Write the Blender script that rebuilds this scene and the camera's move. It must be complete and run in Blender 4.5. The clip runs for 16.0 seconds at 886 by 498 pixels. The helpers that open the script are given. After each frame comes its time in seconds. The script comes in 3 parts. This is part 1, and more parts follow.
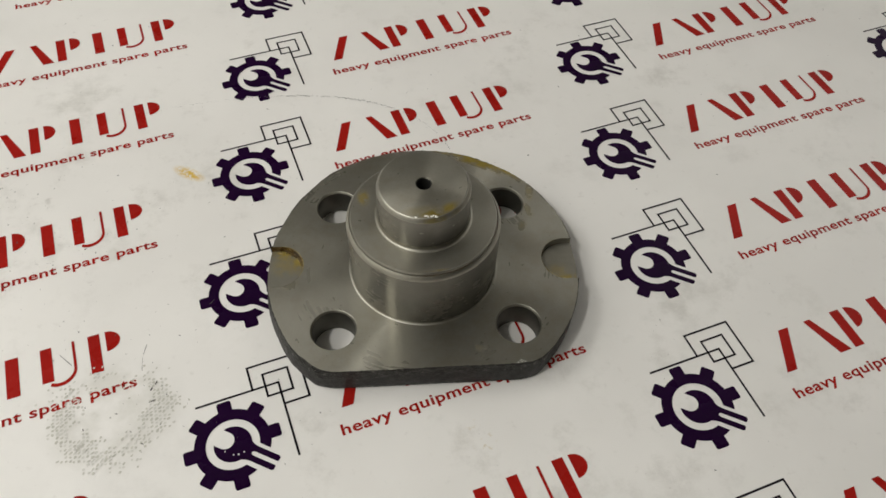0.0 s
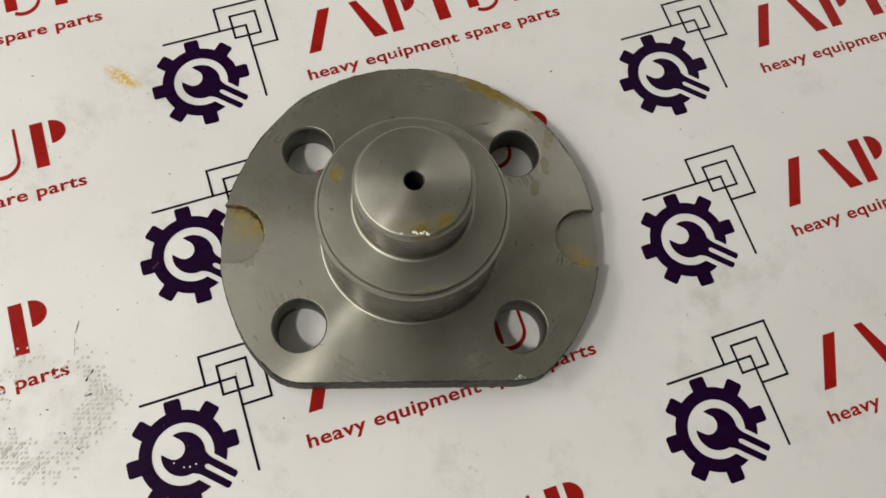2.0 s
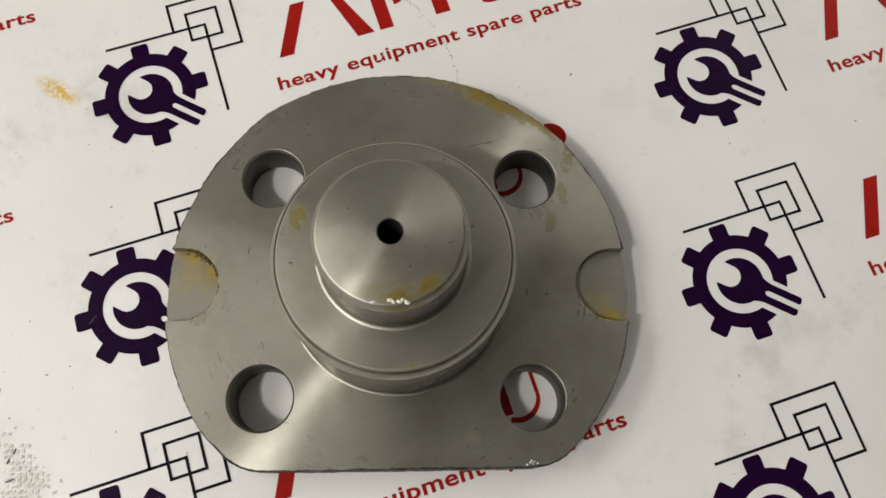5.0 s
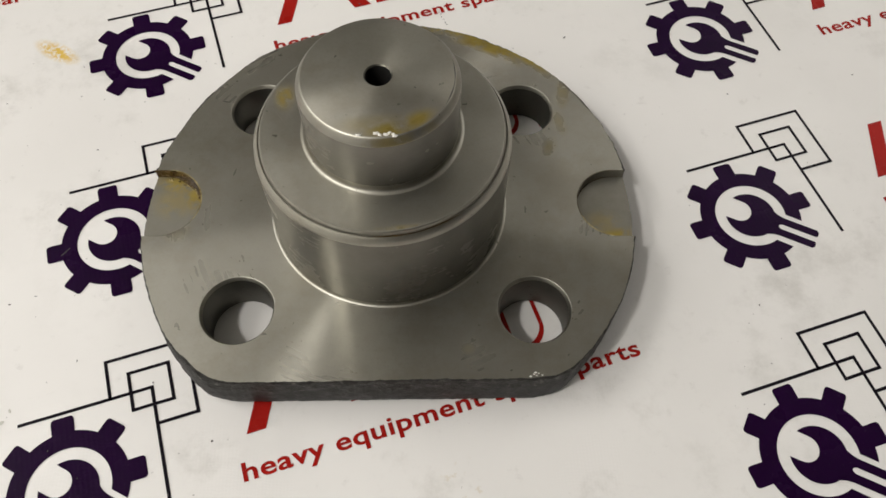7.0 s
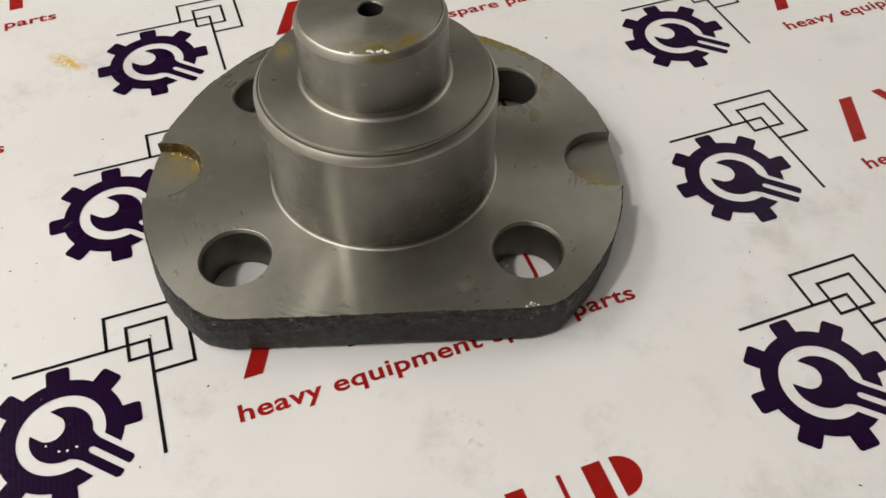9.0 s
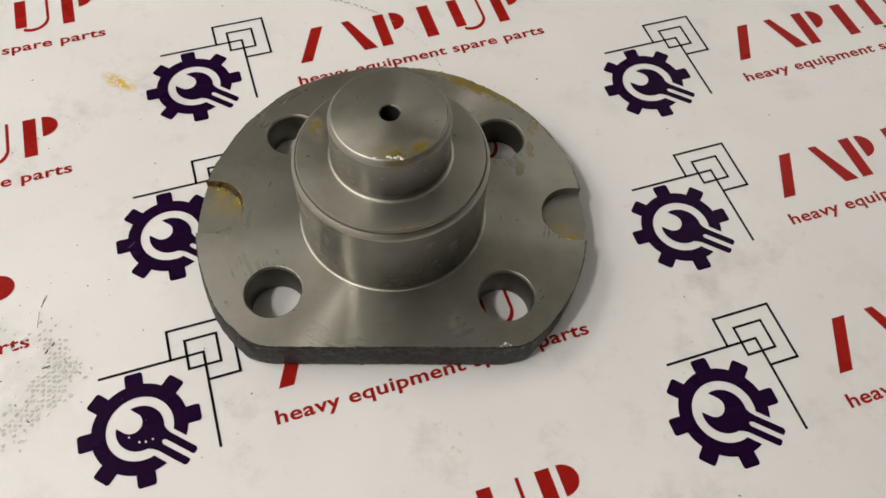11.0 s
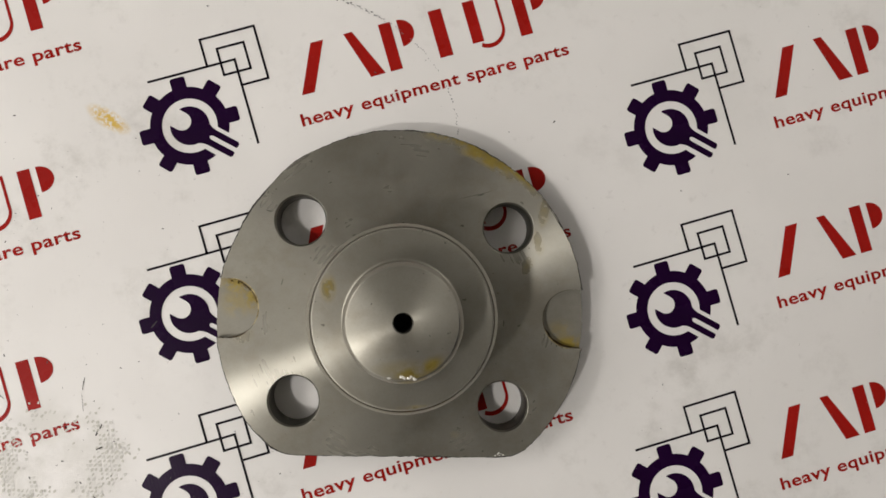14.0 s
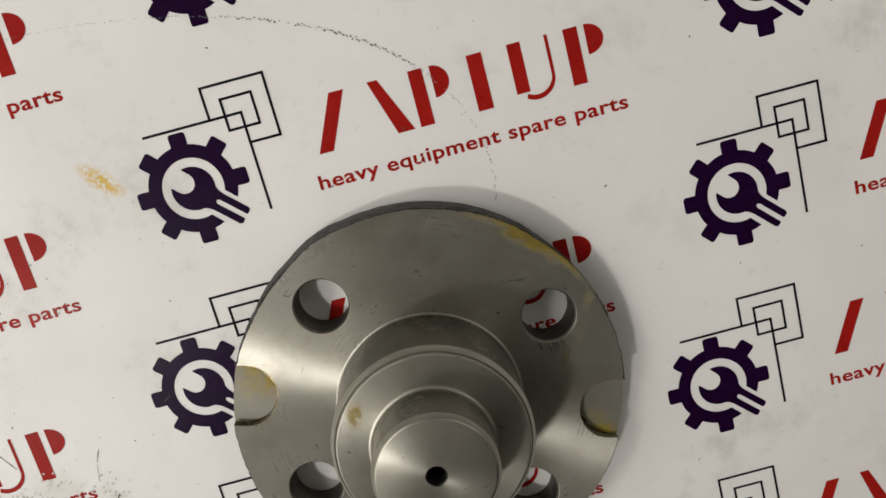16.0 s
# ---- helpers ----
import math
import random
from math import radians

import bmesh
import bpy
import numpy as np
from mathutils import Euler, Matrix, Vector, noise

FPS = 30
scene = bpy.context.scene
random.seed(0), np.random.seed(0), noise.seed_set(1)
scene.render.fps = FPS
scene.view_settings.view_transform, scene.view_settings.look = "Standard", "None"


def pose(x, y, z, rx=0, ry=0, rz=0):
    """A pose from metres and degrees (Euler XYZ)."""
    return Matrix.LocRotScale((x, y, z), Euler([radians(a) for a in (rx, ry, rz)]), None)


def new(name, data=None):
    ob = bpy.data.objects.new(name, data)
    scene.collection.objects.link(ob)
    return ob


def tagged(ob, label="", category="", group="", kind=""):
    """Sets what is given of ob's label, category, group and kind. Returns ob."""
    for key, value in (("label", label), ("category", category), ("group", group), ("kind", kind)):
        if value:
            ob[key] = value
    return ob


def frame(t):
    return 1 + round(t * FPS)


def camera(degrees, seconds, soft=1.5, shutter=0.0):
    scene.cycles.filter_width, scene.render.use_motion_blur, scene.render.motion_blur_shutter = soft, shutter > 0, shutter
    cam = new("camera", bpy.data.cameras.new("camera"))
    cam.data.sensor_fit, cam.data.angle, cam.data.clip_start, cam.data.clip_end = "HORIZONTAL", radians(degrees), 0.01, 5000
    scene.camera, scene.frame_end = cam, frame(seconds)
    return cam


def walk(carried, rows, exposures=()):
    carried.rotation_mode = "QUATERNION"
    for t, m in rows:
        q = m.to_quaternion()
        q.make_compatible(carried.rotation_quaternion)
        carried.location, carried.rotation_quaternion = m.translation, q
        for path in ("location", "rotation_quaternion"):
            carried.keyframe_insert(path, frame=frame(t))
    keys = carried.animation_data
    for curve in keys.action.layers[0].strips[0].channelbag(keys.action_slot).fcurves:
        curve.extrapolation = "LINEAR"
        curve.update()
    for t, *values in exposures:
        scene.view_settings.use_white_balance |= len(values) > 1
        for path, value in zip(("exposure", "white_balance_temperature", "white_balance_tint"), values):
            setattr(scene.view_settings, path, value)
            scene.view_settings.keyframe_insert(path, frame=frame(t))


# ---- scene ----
# ---------------------------------------------------------------- camera
cam = camera(58.45, 16.0, soft=1.6)
PATH = [
    (0.0, pose(-0.016958, -0.19517, 0.2816, 37.12, -1.32, -5.57)),
    (0.5, pose(-0.0099811, -0.169, 0.27722, 33.98, -1.71, -4.65)),
    (1.0, pose(-0.0076186, -0.14782, 0.27504, 29.14, -2.17, -3.50)),
    (1.5, pose(-0.010675, -0.11867, 0.27199, 22.52, -2.59, -2.95)),
    (2.0, pose(-0.0074087, -0.086525, 0.27139, 17.65, -3.12, -2.81)),
    (2.5, pose(-0.010983, -0.06063, 0.27012, 14.62, -3.34, -2.52)),
    (3.0, pose(-0.0091273, -0.033631, 0.25821, 12.10, -2.84, -1.90)),
    (3.5, pose(-0.0049159, -0.015931, 0.23591, 10.43, -2.40, -1.77)),
    (4.0, pose(-0.0010379, -0.021579, 0.23178, 9.56, -2.16, -2.04)),
    (6.3, pose(0.01088, -0.097803, 0.21426, 26.77, 0.11, -2.73)),
    (6.5, pose(0.0094602, -0.10269, 0.20953, 26.94, -0.51, -2.76)),
    (7.0, pose(0.0070152, -0.11574, 0.19025, 29.75, -0.52, -2.79)),
    (7.5, pose(0.0095598, -0.12094, 0.18397, 34.10, -0.24, -3.95)),
    (8.0, pose(0.010239, -0.13329, 0.17887, 36.20, 0.15, -4.50)),
    (8.5, pose(0.0076692, -0.14961, 0.17124, 37.79, 0.37, -4.46)),
    (9.0, pose(0.0054274, -0.15617, 0.16802, 38.98, 0.28, -4.27)),
    (9.5, pose(0.00558, -0.15519, 0.17197, 40.23, 0.28, -3.80)),
    (9.7, pose(0.0046457, -0.15444, 0.17272, 40.22, 0.03, -3.61)),
    (11.8, pose(0.00175, -0.12926, 0.28715, 22.79, -2.79, -1.53)),
    (12.0, pose(0.00054, -0.121, 0.29703, 21.34, -2.97, -1.34)),
    (12.5, pose(-0.0019228, -0.10102, 0.31139, 18.72, -3.38, -1.03)),
    (13.0, pose(-0.00467, -0.07502, 0.31238, 14.19, -3.83, -0.83)),
    (13.5, pose(-0.0072, -0.03722, 0.30244, 6.99, -3.44, -0.11)),
    (14.0, pose(-0.00166, 0.01574, 0.29288, 1.44, -3.32, -0.38)),
    (14.5, pose(-0.0016651, 0.044727, 0.28039, -4.13, -3.67, -0.34)),
    (15.0, pose(-0.0052462, 0.071143, 0.2774, -7.93, -3.78, 0.48)),
    (15.5, pose(-0.0092461, 0.097587, 0.26352, -10.58, -3.26, 0.95)),
    (16.0, pose(-0.0094388, 0.10602, 0.25735, -12.55, -2.80, 0.86)),
]
walk(cam, PATH, exposures=[(0.0, -0.28, 6500, 8), (2.0, -0.18, 6500, 9), (4.0, -0.13, 6500, 10), (8.0, 0.0, 6500, 11), (12.0, -0.16, 6550, 12), (13.6, -0.23, 6550, 12), (14.5, -0.28, 6550, 13), (16.0, -0.31, 6500, 11)])

# ---------------------------------------------------------------- light
world = bpy.data.worlds.new("room_air")
scene.world = world
world.use_nodes = True
world.node_tree.nodes["Background"].inputs[0].default_value = (1.0, 0.95, 0.88, 1)
world.node_tree.nodes["Background"].inputs[1].default_value = 0.05


def unseen_lamp(x, y, z, w, d, watts, colour):
    data = bpy.data.lights.new("unseen_lamp", "AREA")
    data.shape, data.size, data.size_y, data.energy, data.color = "RECTANGLE", w, d, watts, colour
    ob = new("unseen_lamp", data)
    ob.location = (x, y, z)
    return ob


# one small lamp beside the worktop, and unseen fill panels added by the walls
unseen_lamp(-0.6, -0.39, 1.17, 0.11, 0.11, 6.8, (1.0, 0.975, 0.93))
unseen_lamp(-1.4, 0.2, 1.5, 0.6, 1.4, 20.5, (1.0, 0.975, 0.93))
unseen_lamp(1.3, 1.25, 1.5, 0.9, 0.9, 6.5, (1.0, 0.975, 0.93))

# ---------------------------------------------------------------- node helpers
MM = 0.001


class Nodes:
    """A small wrapper that builds one material."""

    def __init__(self, name):
        self.mat = bpy.data.materials.new(name)
        self.mat.use_nodes = True
        self.tree = self.mat.node_tree
        self.bsdf = self.tree.nodes["Principled BSDF"]
        coord = self.node("ShaderNodeTexCoord")
        self.place = coord.outputs["Object"]

    def node(self, kind, **settings):
        n = self.tree.nodes.new(kind)
        for key, value in settings.items():
            if key == "operation":
                n.operation = value
            elif key == "data_type":
                n.data_type = value
            elif key == "noise_dimensions":
                n.noise_dimensions = value
            elif key == "interpolation_type":
                n.interpolation_type = value
            elif key == "feature":
                n.feature = value
            elif key == "blend_type":
                n.blend_type = value
        return n

    def put(self, socket, value):
        if isinstance(value, bpy.types.NodeSocket):
            self.tree.links.new(value, socket)
        elif isinstance(value, (tuple, list)) and len(value) == 3 and socket.type == "RGBA":
            socket.default_value = (*value, 1)
        else:
            socket.default_value = value

    def math(self, op, a, b=0.0, c=0.0):
        n = self.node("ShaderNodeMath", operation=op)
        for s, v in zip(n.inputs, (a, b, c)):
            self.put(s, v)
        return n.outputs[0]

    def noise(self, scale, detail=3.0, vector=None, rough=0.55):
        n = self.node("ShaderNodeTexNoise")
        self.put(n.inputs["Vector"], vector or self.place)
        self.put(n.inputs["Scale"], scale)
        self.put(n.inputs["Detail"], detail)
        self.put(n.inputs["Roughness"], rough)
        return n.outputs["Fac"]

    def noise1(self, w, detail=2.0):
        n = self.node("ShaderNodeTexNoise", noise_dimensions="1D")
        self.put(n.inputs["W"], w)
        self.put(n.inputs["Scale"], 1.0)
        self.put(n.inputs["Detail"], detail)
        return n.outputs["Fac"]

    def step(self, value, low, high, a=0.0, b=1.0):
        n = self.node("ShaderNodeMapRange", interpolation_type="SMOOTHSTEP")
        for s, v in zip(n.inputs, (value, low, high, a, b)):
            self.put(s, v)
        return n.outputs[0]

    def mix(self, fac, a, b):
        n = self.node("ShaderNodeMix", data_type="RGBA")
        self.put(n.inputs[0], fac)
        self.put(n.inputs[6], a)
        self.put(n.inputs[7], b)
        return n.outputs[2]

    def split(self, vector=None):
        n = self.node("ShaderNodeSeparateXYZ")
        self.put(n.inputs[0], vector or self.place)
        return n.outputs

    def join(self, x, y, z):
        n = self.node("ShaderNodeCombineXYZ")
        for s, v in zip(n.inputs, (x, y, z)):
            self.put(s, v)
        return n.outputs[0]

    def spot(self, x, y, rx, ry, turn=0.0, hard=0.5):
        """1 inside an ellipse (mm, degrees) in the object's plane, fading to 0 at its rim."""
        n = self.node("ShaderNodeMapping")
        n.vector_type = "TEXTURE"
        self.put(n.inputs["Vector"], self.place)
        n.inputs["Location"].default_value = (x * MM, y * MM, 0)
        n.inputs["Rotation"].default_value = (0, 0, radians(turn))
        n.inputs["Scale"].default_value = (rx * MM, ry * MM, 1)
        s = self.split(n.outputs[0])
        r = self.math("SQRT", self.math("ADD", self.math("MULTIPLY", s[0], s[0]), self.math("MULTIPLY", s[1], s[1])))
        return self.step(r, hard, 1.0, 1.0, 0.0)

    def bump(self, height, strength, distance, normal=None):
        n = self.node("ShaderNodeBump")
        self.put(n.inputs["Height"], height)
        self.put(n.inputs["Strength"], strength)
        self.put(n.inputs["Distance"], distance)
        if normal:
            self.put(n.inputs["Normal"], normal)
        return n.outputs[0]

    def done(self, colour, rough, normal=None, metal=0.0, spec=0.5):
        self.put(self.bsdf.inputs["Base Color"], colour)
        self.put(self.bsdf.inputs["Roughness"], rough)
        self.put(self.bsdf.inputs["Metallic"], metal)
        self.put(self.bsdf.inputs["Specular IOR Level"], spec)
        if normal:
            self.put(self.bsdf.inputs["Normal"], normal)
        return self.mat


RING_AT = (-123.0, -52.0)


def weave(n, pitch=3700.0, stray=0.0032):
    """The cloth threads under the vinyl skin."""
    s = n.split()
    wander = n.math("MULTIPLY", n.noise(180.0, 3.0), stray)
    a = n.math("SINE", n.math("MULTIPLY", n.math("ADD", n.math("ADD", s[0], s[1]), wander), pitch))
    b = n.math("SINE", n.math("MULTIPLY", n.math("SUBTRACT", n.math("SUBTRACT", s[0], s[1]), wander), pitch))
    return n.math("MULTIPLY", a, b)


def vinyl():
    n = Nodes("white_vinyl")
    base = n.mix(n.step(n.noise(9.0, 4.0), 0.35, 0.7), (0.83, 0.815, 0.79), (0.77, 0.755, 0.73))
    smudge = n.math("MULTIPLY", n.step(n.noise(26.0, 6.0, rough=0.72), 0.50, 0.74), n.step(n.noise(7.0, 2.0), 0.35, 0.65))
    base = n.mix(n.math("MULTIPLY", smudge, 0.75), base, (0.54, 0.525, 0.49))
    base = n.mix(n.math("MULTIPLY", n.step(n.noise(150.0, 5.0, rough=0.7), 0.60, 0.74), 0.22), base, (0.45, 0.43, 0.40))
    threads = weave(n)
    # a grey-green ring that a dirty round part left beside the printed word
    patch = n.math("MULTIPLY", n.spot(*RING_AT, 30, 28, 0, 0.5), n.step(n.noise(75.0, 4.0), 0.36, 0.62))
    base = n.mix(n.math("MULTIPLY", patch, 0.3), base, (0.50, 0.49, 0.42))
    patch2 = n.math("MULTIPLY", n.spot(-176, 60, 20, 14, 20, 0.1), n.step(n.noise(130.0, 4.0), 0.55, 0.68))
    base = n.mix(n.math("MULTIPLY", patch2, 0.45), base, (0.30, 0.28, 0.25))
    # smear of yellow grease
    smear = n.math("MULTIPLY", n.spot(-106, 70.8, 10.5, 4.0, -32, 0.3), n.step(n.noise(420.0, 5.0, rough=0.75), 0.40, 0.54))
    base = n.mix(n.math("MULTIPLY", smear, 0.95), base, (0.66, 0.43, 0.04))
    drip = n.math("MULTIPLY", n.spot(16, -74, 7, 12, 15, 0.1), n.step(n.noise(380.0, 4.0), 0.58, 0.68))
    base = n.mix(n.math("MULTIPLY", drip, 0.5), base, (0.50, 0.40, 0.20))
    # scattered specks
    speck = n.step(n.noise(700.0, 1.0), 0.775, 0.80)
    speck = n.math("MULTIPLY", speck, n.step(n.noise(14.0, 2.0), 0.46, 0.62))
    base = n.mix(n.math("MULTIPLY", speck, 0.75), base, (0.16, 0.15, 0.14))
    rough = n.step(n.noise(25.0, 4.0), 0.2, 0.8, 0.40, 0.56)
    folds = n.noise(16.0, 2.0)
    normal = n.bump(folds, 0.25, 0.004)
    normal = n.bump(threads, 0.05, 0.0001, normal)
    return n.done(base, rough, normal, spec=0.45)


def ink(name, colour, worn):
    n = Nodes(name)
    threads = weave(n, 2600.0, 0.006)
    wear = n.math("MULTIPLY", n.step(n.noise(900.0, 3.0), 0.66, 0.74), 0.5)
    base = n.mix(n.step(n.noise(40.0, 3.0), 0.3, 0.7), colour, tuple(c * 0.82 for c in colour))
    base = n.mix(n.math("MULTIPLY", wear, worn), base, (0.55, 0.52, 0.50))
    normal = n.bump(threads, 0.07, 0.00014)
    return n.done(base, n.step(n.noise(70.0), 0.2, 0.8, 0.24, 0.34), normal, spec=0.06)


def steel(name, spots=(), rings=1.0, wall=False, tone=0.475, rough=0.33, aniso=1.0, bands=(), gold=1.0):
    """Turned steel: grooves run round the axis; spots are (x, y, rx, ry, turn, strength) of dried yellow oil in mm, bands (r0, r1, angle0, angle1, strength) of it round the axis."""
    n = Nodes(name)
    tone *= 1.28
    s = n.split()
    r = n.math("SQRT", n.math("ADD", n.math("MULTIPLY", s[0], s[0]), n.math("MULTIPLY", s[1], s[1])))
    along = s[2] if wall else r
    fine = n.noise1(n.math("MULTIPLY", along, 2600.0), 3.0)
    coarse = n.noise1(n.math("MULTIPLY", along, 700.0), 2.0)
    cloud = n.noise(45.0, 5.0, rough=0.65)
    base = n.mix(n.step(cloud, 0.30, 0.72), tuple(tone * c for c in (0.466, 0.450, 0.390)), tuple(tone * c for c in (0.412, 0.397, 0.338)))
    base = n.mix(n.math("MULTIPLY", n.step(fine, 0.45, 0.75), 0.08), base, tuple(tone * c for c in (0.34, 0.33, 0.31)))
    # short scratches and pits
    pit = n.step(n.noise(520.0, 2.0), 0.735, 0.76)
    base = n.mix(n.math("MULTIPLY", pit, 0.7), base, (0.05, 0.045, 0.04))
    speckle = n.noise(1500.0, 2.0)
    base = n.mix(n.math("MULTIPLY", n.step(speckle, 0.5, 0.7), 0.14), base, tuple(tone * c for c in (0.30, 0.28, 0.24)))
    # thin brown film left by wiped oil, and rings where the tool chattered
    film = n.math("MULTIPLY", n.step(n.noise(38.0, 5.0, rough=0.7), 0.46, 0.70), 0.34)
    base = n.mix(film, base, tuple(tone * c for c in (0.27, 0.235, 0.175)))
    haze = n.noise(70.0, 3.0)
    roughness = n.math("ADD", rough + 0.21, n.math("MULTIPLY", haze, 0.08))
    roughness = n.math("ADD", roughness, n.math("MULTIPLY", n.step(coarse, 0.35, 0.7), 0.010))
    roughness = n.math("ADD", roughness, n.math("MULTIPLY", film, 0.10))
    metal = 1.0
    if spots or bands:
        oil = 0.0
        around = n.math("ARCTAN2", s[1], s[0])
        for r0, r1, a0, a1, strength in bands:
            inside = n.math("MULTIPLY", n.step(r, r0 * MM, (r0 + 2.5) * MM), n.step(r, r1 * MM, (r1 + 1.0) * MM, 1.0, 0.0))
            sector = n.math("MULTIPLY", n.step(around, radians(a0 - 4), radians(a0 + 4)), n.step(around, radians(a1 - 4), radians(a1 + 4), 1.0, 0.0))
            oil = n.math("MAXIMUM", oil, n.math("MULTIPLY", n.math("MULTIPLY", inside, sector), strength))
        for x, y, rx, ry, turn, strength in spots:
            oil = n.math("MAXIMUM", oil, n.math("MULTIPLY", n.spot(x, y, rx, ry, turn, 0.2), strength))
        oil = n.math("MULTIPLY", oil, n.step(n.noise(230.0, 5.0, rough=0.65), 0.32, 0.54))
        base = n.mix(oil, base, n.mix(n.noise(330.0, 3.0), tuple(gold * c for c in (0.25, 0.19, 0.032)), tuple(gold * c for c in (0.12, 0.086, 0.015))))
        roughness = n.math("SUBTRACT", roughness, n.math("MULTIPLY", oil, 0.1))
        metal = n.math("SUBTRACT", 1.0, n.math("MULTIPLY", oil, 0.8))
    normal = n.bump(n.noise(90.0, 2.0, rough=0.5), 0.014, 0.0012)
    normal = n.bump(coarse, 0.012 * rings, 0.00005, normal)
    across = n.join(0.0, 0.0, 1.0) if wall else n.join(s[0], s[1], 0.0)
    norm = n.node("ShaderNodeVectorMath", operation="NORMALIZE")
    n.put(norm.inputs[0], across)
    leaning = normal
    if aniso and not wall:
        # the tool's grooves are steeper on the side that faces the axis
        lean = n.node("ShaderNodeVectorMath", operation="SCALE")
        n.put(lean.inputs[0], norm.outputs[0])
        n.put(lean.inputs["Scale"], -0.055)
        both_ways = n.node("ShaderNodeVectorMath", operation="ADD")
        n.put(both_ways.inputs[0], normal)
        n.put(both_ways.inputs[1], lean.outputs[0])
        unit = n.node("ShaderNodeVectorMath", operation="NORMALIZE")
        n.put(unit.inputs[0], both_ways.outputs[0])
        leaning = unit.outputs[0]
    # a fairly even ground, and tool marks that throw light out along the radius
    n.done(base, roughness, normal, metal)
    n.put(n.bsdf.inputs["Anisotropic"], 0.35 * aniso)
    n.put(n.bsdf.inputs["Tangent"], norm.outputs[0])
    # bare metal in the grooves, scaled up to brighten the streak, over a duller film
    streak_colour = n.node("ShaderNodeVectorMath", operation="SCALE")
    n.put(streak_colour.inputs[0], base)
    n.put(streak_colour.inputs["Scale"], 1.0 if wall else 1.0 + 0.48 * aniso)
    crisp = n.node("ShaderNodeBsdfPrincipled")
    for socket, value in (("Base Color", streak_colour.outputs[0]), ("Roughness", n.math("SUBTRACT", roughness, 0.30 * aniso)), ("Normal", leaning), ("Metallic", metal), ("Anisotropic", aniso), ("Tangent", norm.outputs[0])):
        n.put(crisp.inputs[socket], value)
    both = n.node("ShaderNodeMixShader")
    n.put(both.inputs[0], n.step(n.math("ADD", n.math("MULTIPLY", fine, 0.12), n.math("MULTIPLY", haze, 0.75)), 0.2, 0.7, 0.40, 0.68))
    n.put(both.inputs[1], n.bsdf.outputs[0])
    n.put(both.inputs[2], crisp.outputs[0])
    n.put(n.tree.nodes["Material Output"].inputs["Surface"], both.outputs[0])
    return n.mat


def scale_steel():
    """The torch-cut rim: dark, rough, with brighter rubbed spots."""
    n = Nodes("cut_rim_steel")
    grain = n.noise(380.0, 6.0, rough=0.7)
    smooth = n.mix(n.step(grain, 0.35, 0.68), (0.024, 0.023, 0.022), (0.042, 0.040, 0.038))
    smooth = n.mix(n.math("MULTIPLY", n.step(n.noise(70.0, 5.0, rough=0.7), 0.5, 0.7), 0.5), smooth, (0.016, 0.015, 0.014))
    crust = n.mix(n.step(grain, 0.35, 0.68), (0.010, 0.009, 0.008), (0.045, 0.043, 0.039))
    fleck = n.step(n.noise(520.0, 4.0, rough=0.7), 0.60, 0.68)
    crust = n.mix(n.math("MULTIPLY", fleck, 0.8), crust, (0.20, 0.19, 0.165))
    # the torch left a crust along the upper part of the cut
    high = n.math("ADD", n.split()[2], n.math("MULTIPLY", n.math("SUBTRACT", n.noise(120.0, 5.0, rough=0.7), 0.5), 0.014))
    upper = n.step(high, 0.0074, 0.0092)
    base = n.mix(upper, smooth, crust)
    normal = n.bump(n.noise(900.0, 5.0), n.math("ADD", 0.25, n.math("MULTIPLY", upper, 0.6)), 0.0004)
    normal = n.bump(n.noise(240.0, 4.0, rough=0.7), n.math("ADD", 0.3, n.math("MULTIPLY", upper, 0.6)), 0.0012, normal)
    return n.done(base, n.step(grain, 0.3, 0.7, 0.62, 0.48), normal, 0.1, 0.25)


def oil(name, thick, thin, rough, metal=0.0):
    """Machine oil: glossy, uneven in depth."""
    n = Nodes(name)
    base = n.mix(n.step(n.noise(240.0, 5.0), 0.30, 0.75), thick, thin)
    return n.done(base, n.step(n.noise(500.0), 0.3, 0.7, rough, rough + 0.15), n.bump(n.noise(260.0, 4.0), 0.3, 0.0004), metal)


def plain(name, colour, rough, bumpy=0.0, scale=20.0):
    n = Nodes(name)
    base = n.mix(n.step(n.noise(scale, 5.0), 0.3, 0.7), colour, tuple(0.88 * c for c in colour))
    return n.done(base, rough, n.bump(n.noise(scale * 12, 4.0), bumpy, 0.002))


M_VINYL = vinyl()
M_RED = ink("red_ink", (0.36, 0.013, 0.009), 0.12)
M_PURPLE = ink("purple_ink", (0.014, 0.002, 0.024), 0.05)
M_BLACK = ink("black_ink", (0.010, 0.008, 0.012), 0.2)
M_SCUFF = plain("grey_scuff", (0.18, 0.178, 0.175), 0.7, 0.1, 300.0)
M_PLATE = steel("turned_steel_face", [(49.3, 38, 2.6, 8, -8, 0.55), (47.5, 27, 2.4, 6, 12, 0.4), (44, 18.5, 2.4, 4.5, -20, 0.55), (20, -42, 2.4, 2, 0, 0.3), (43, -36, 2, 1.6, 0, 0.4), (-55, -8, 5, 6, 0, 0.22)], bands=[(59.0, 66.0, 54, 72, 1.0), (61.6, 66.0, 45, 84, 1.0)], gold=0.9)
M_NOTCH_L = steel("pocket_steel_oily", [(-57, 8, 10, 4.6, -12, 1.0), (-52.5, 3.5, 4.4, 7, 8, 1.0), (-58, 2, 8, 7, 0, 0.45)], rings=0.5, aniso=0.2, gold=1.5)
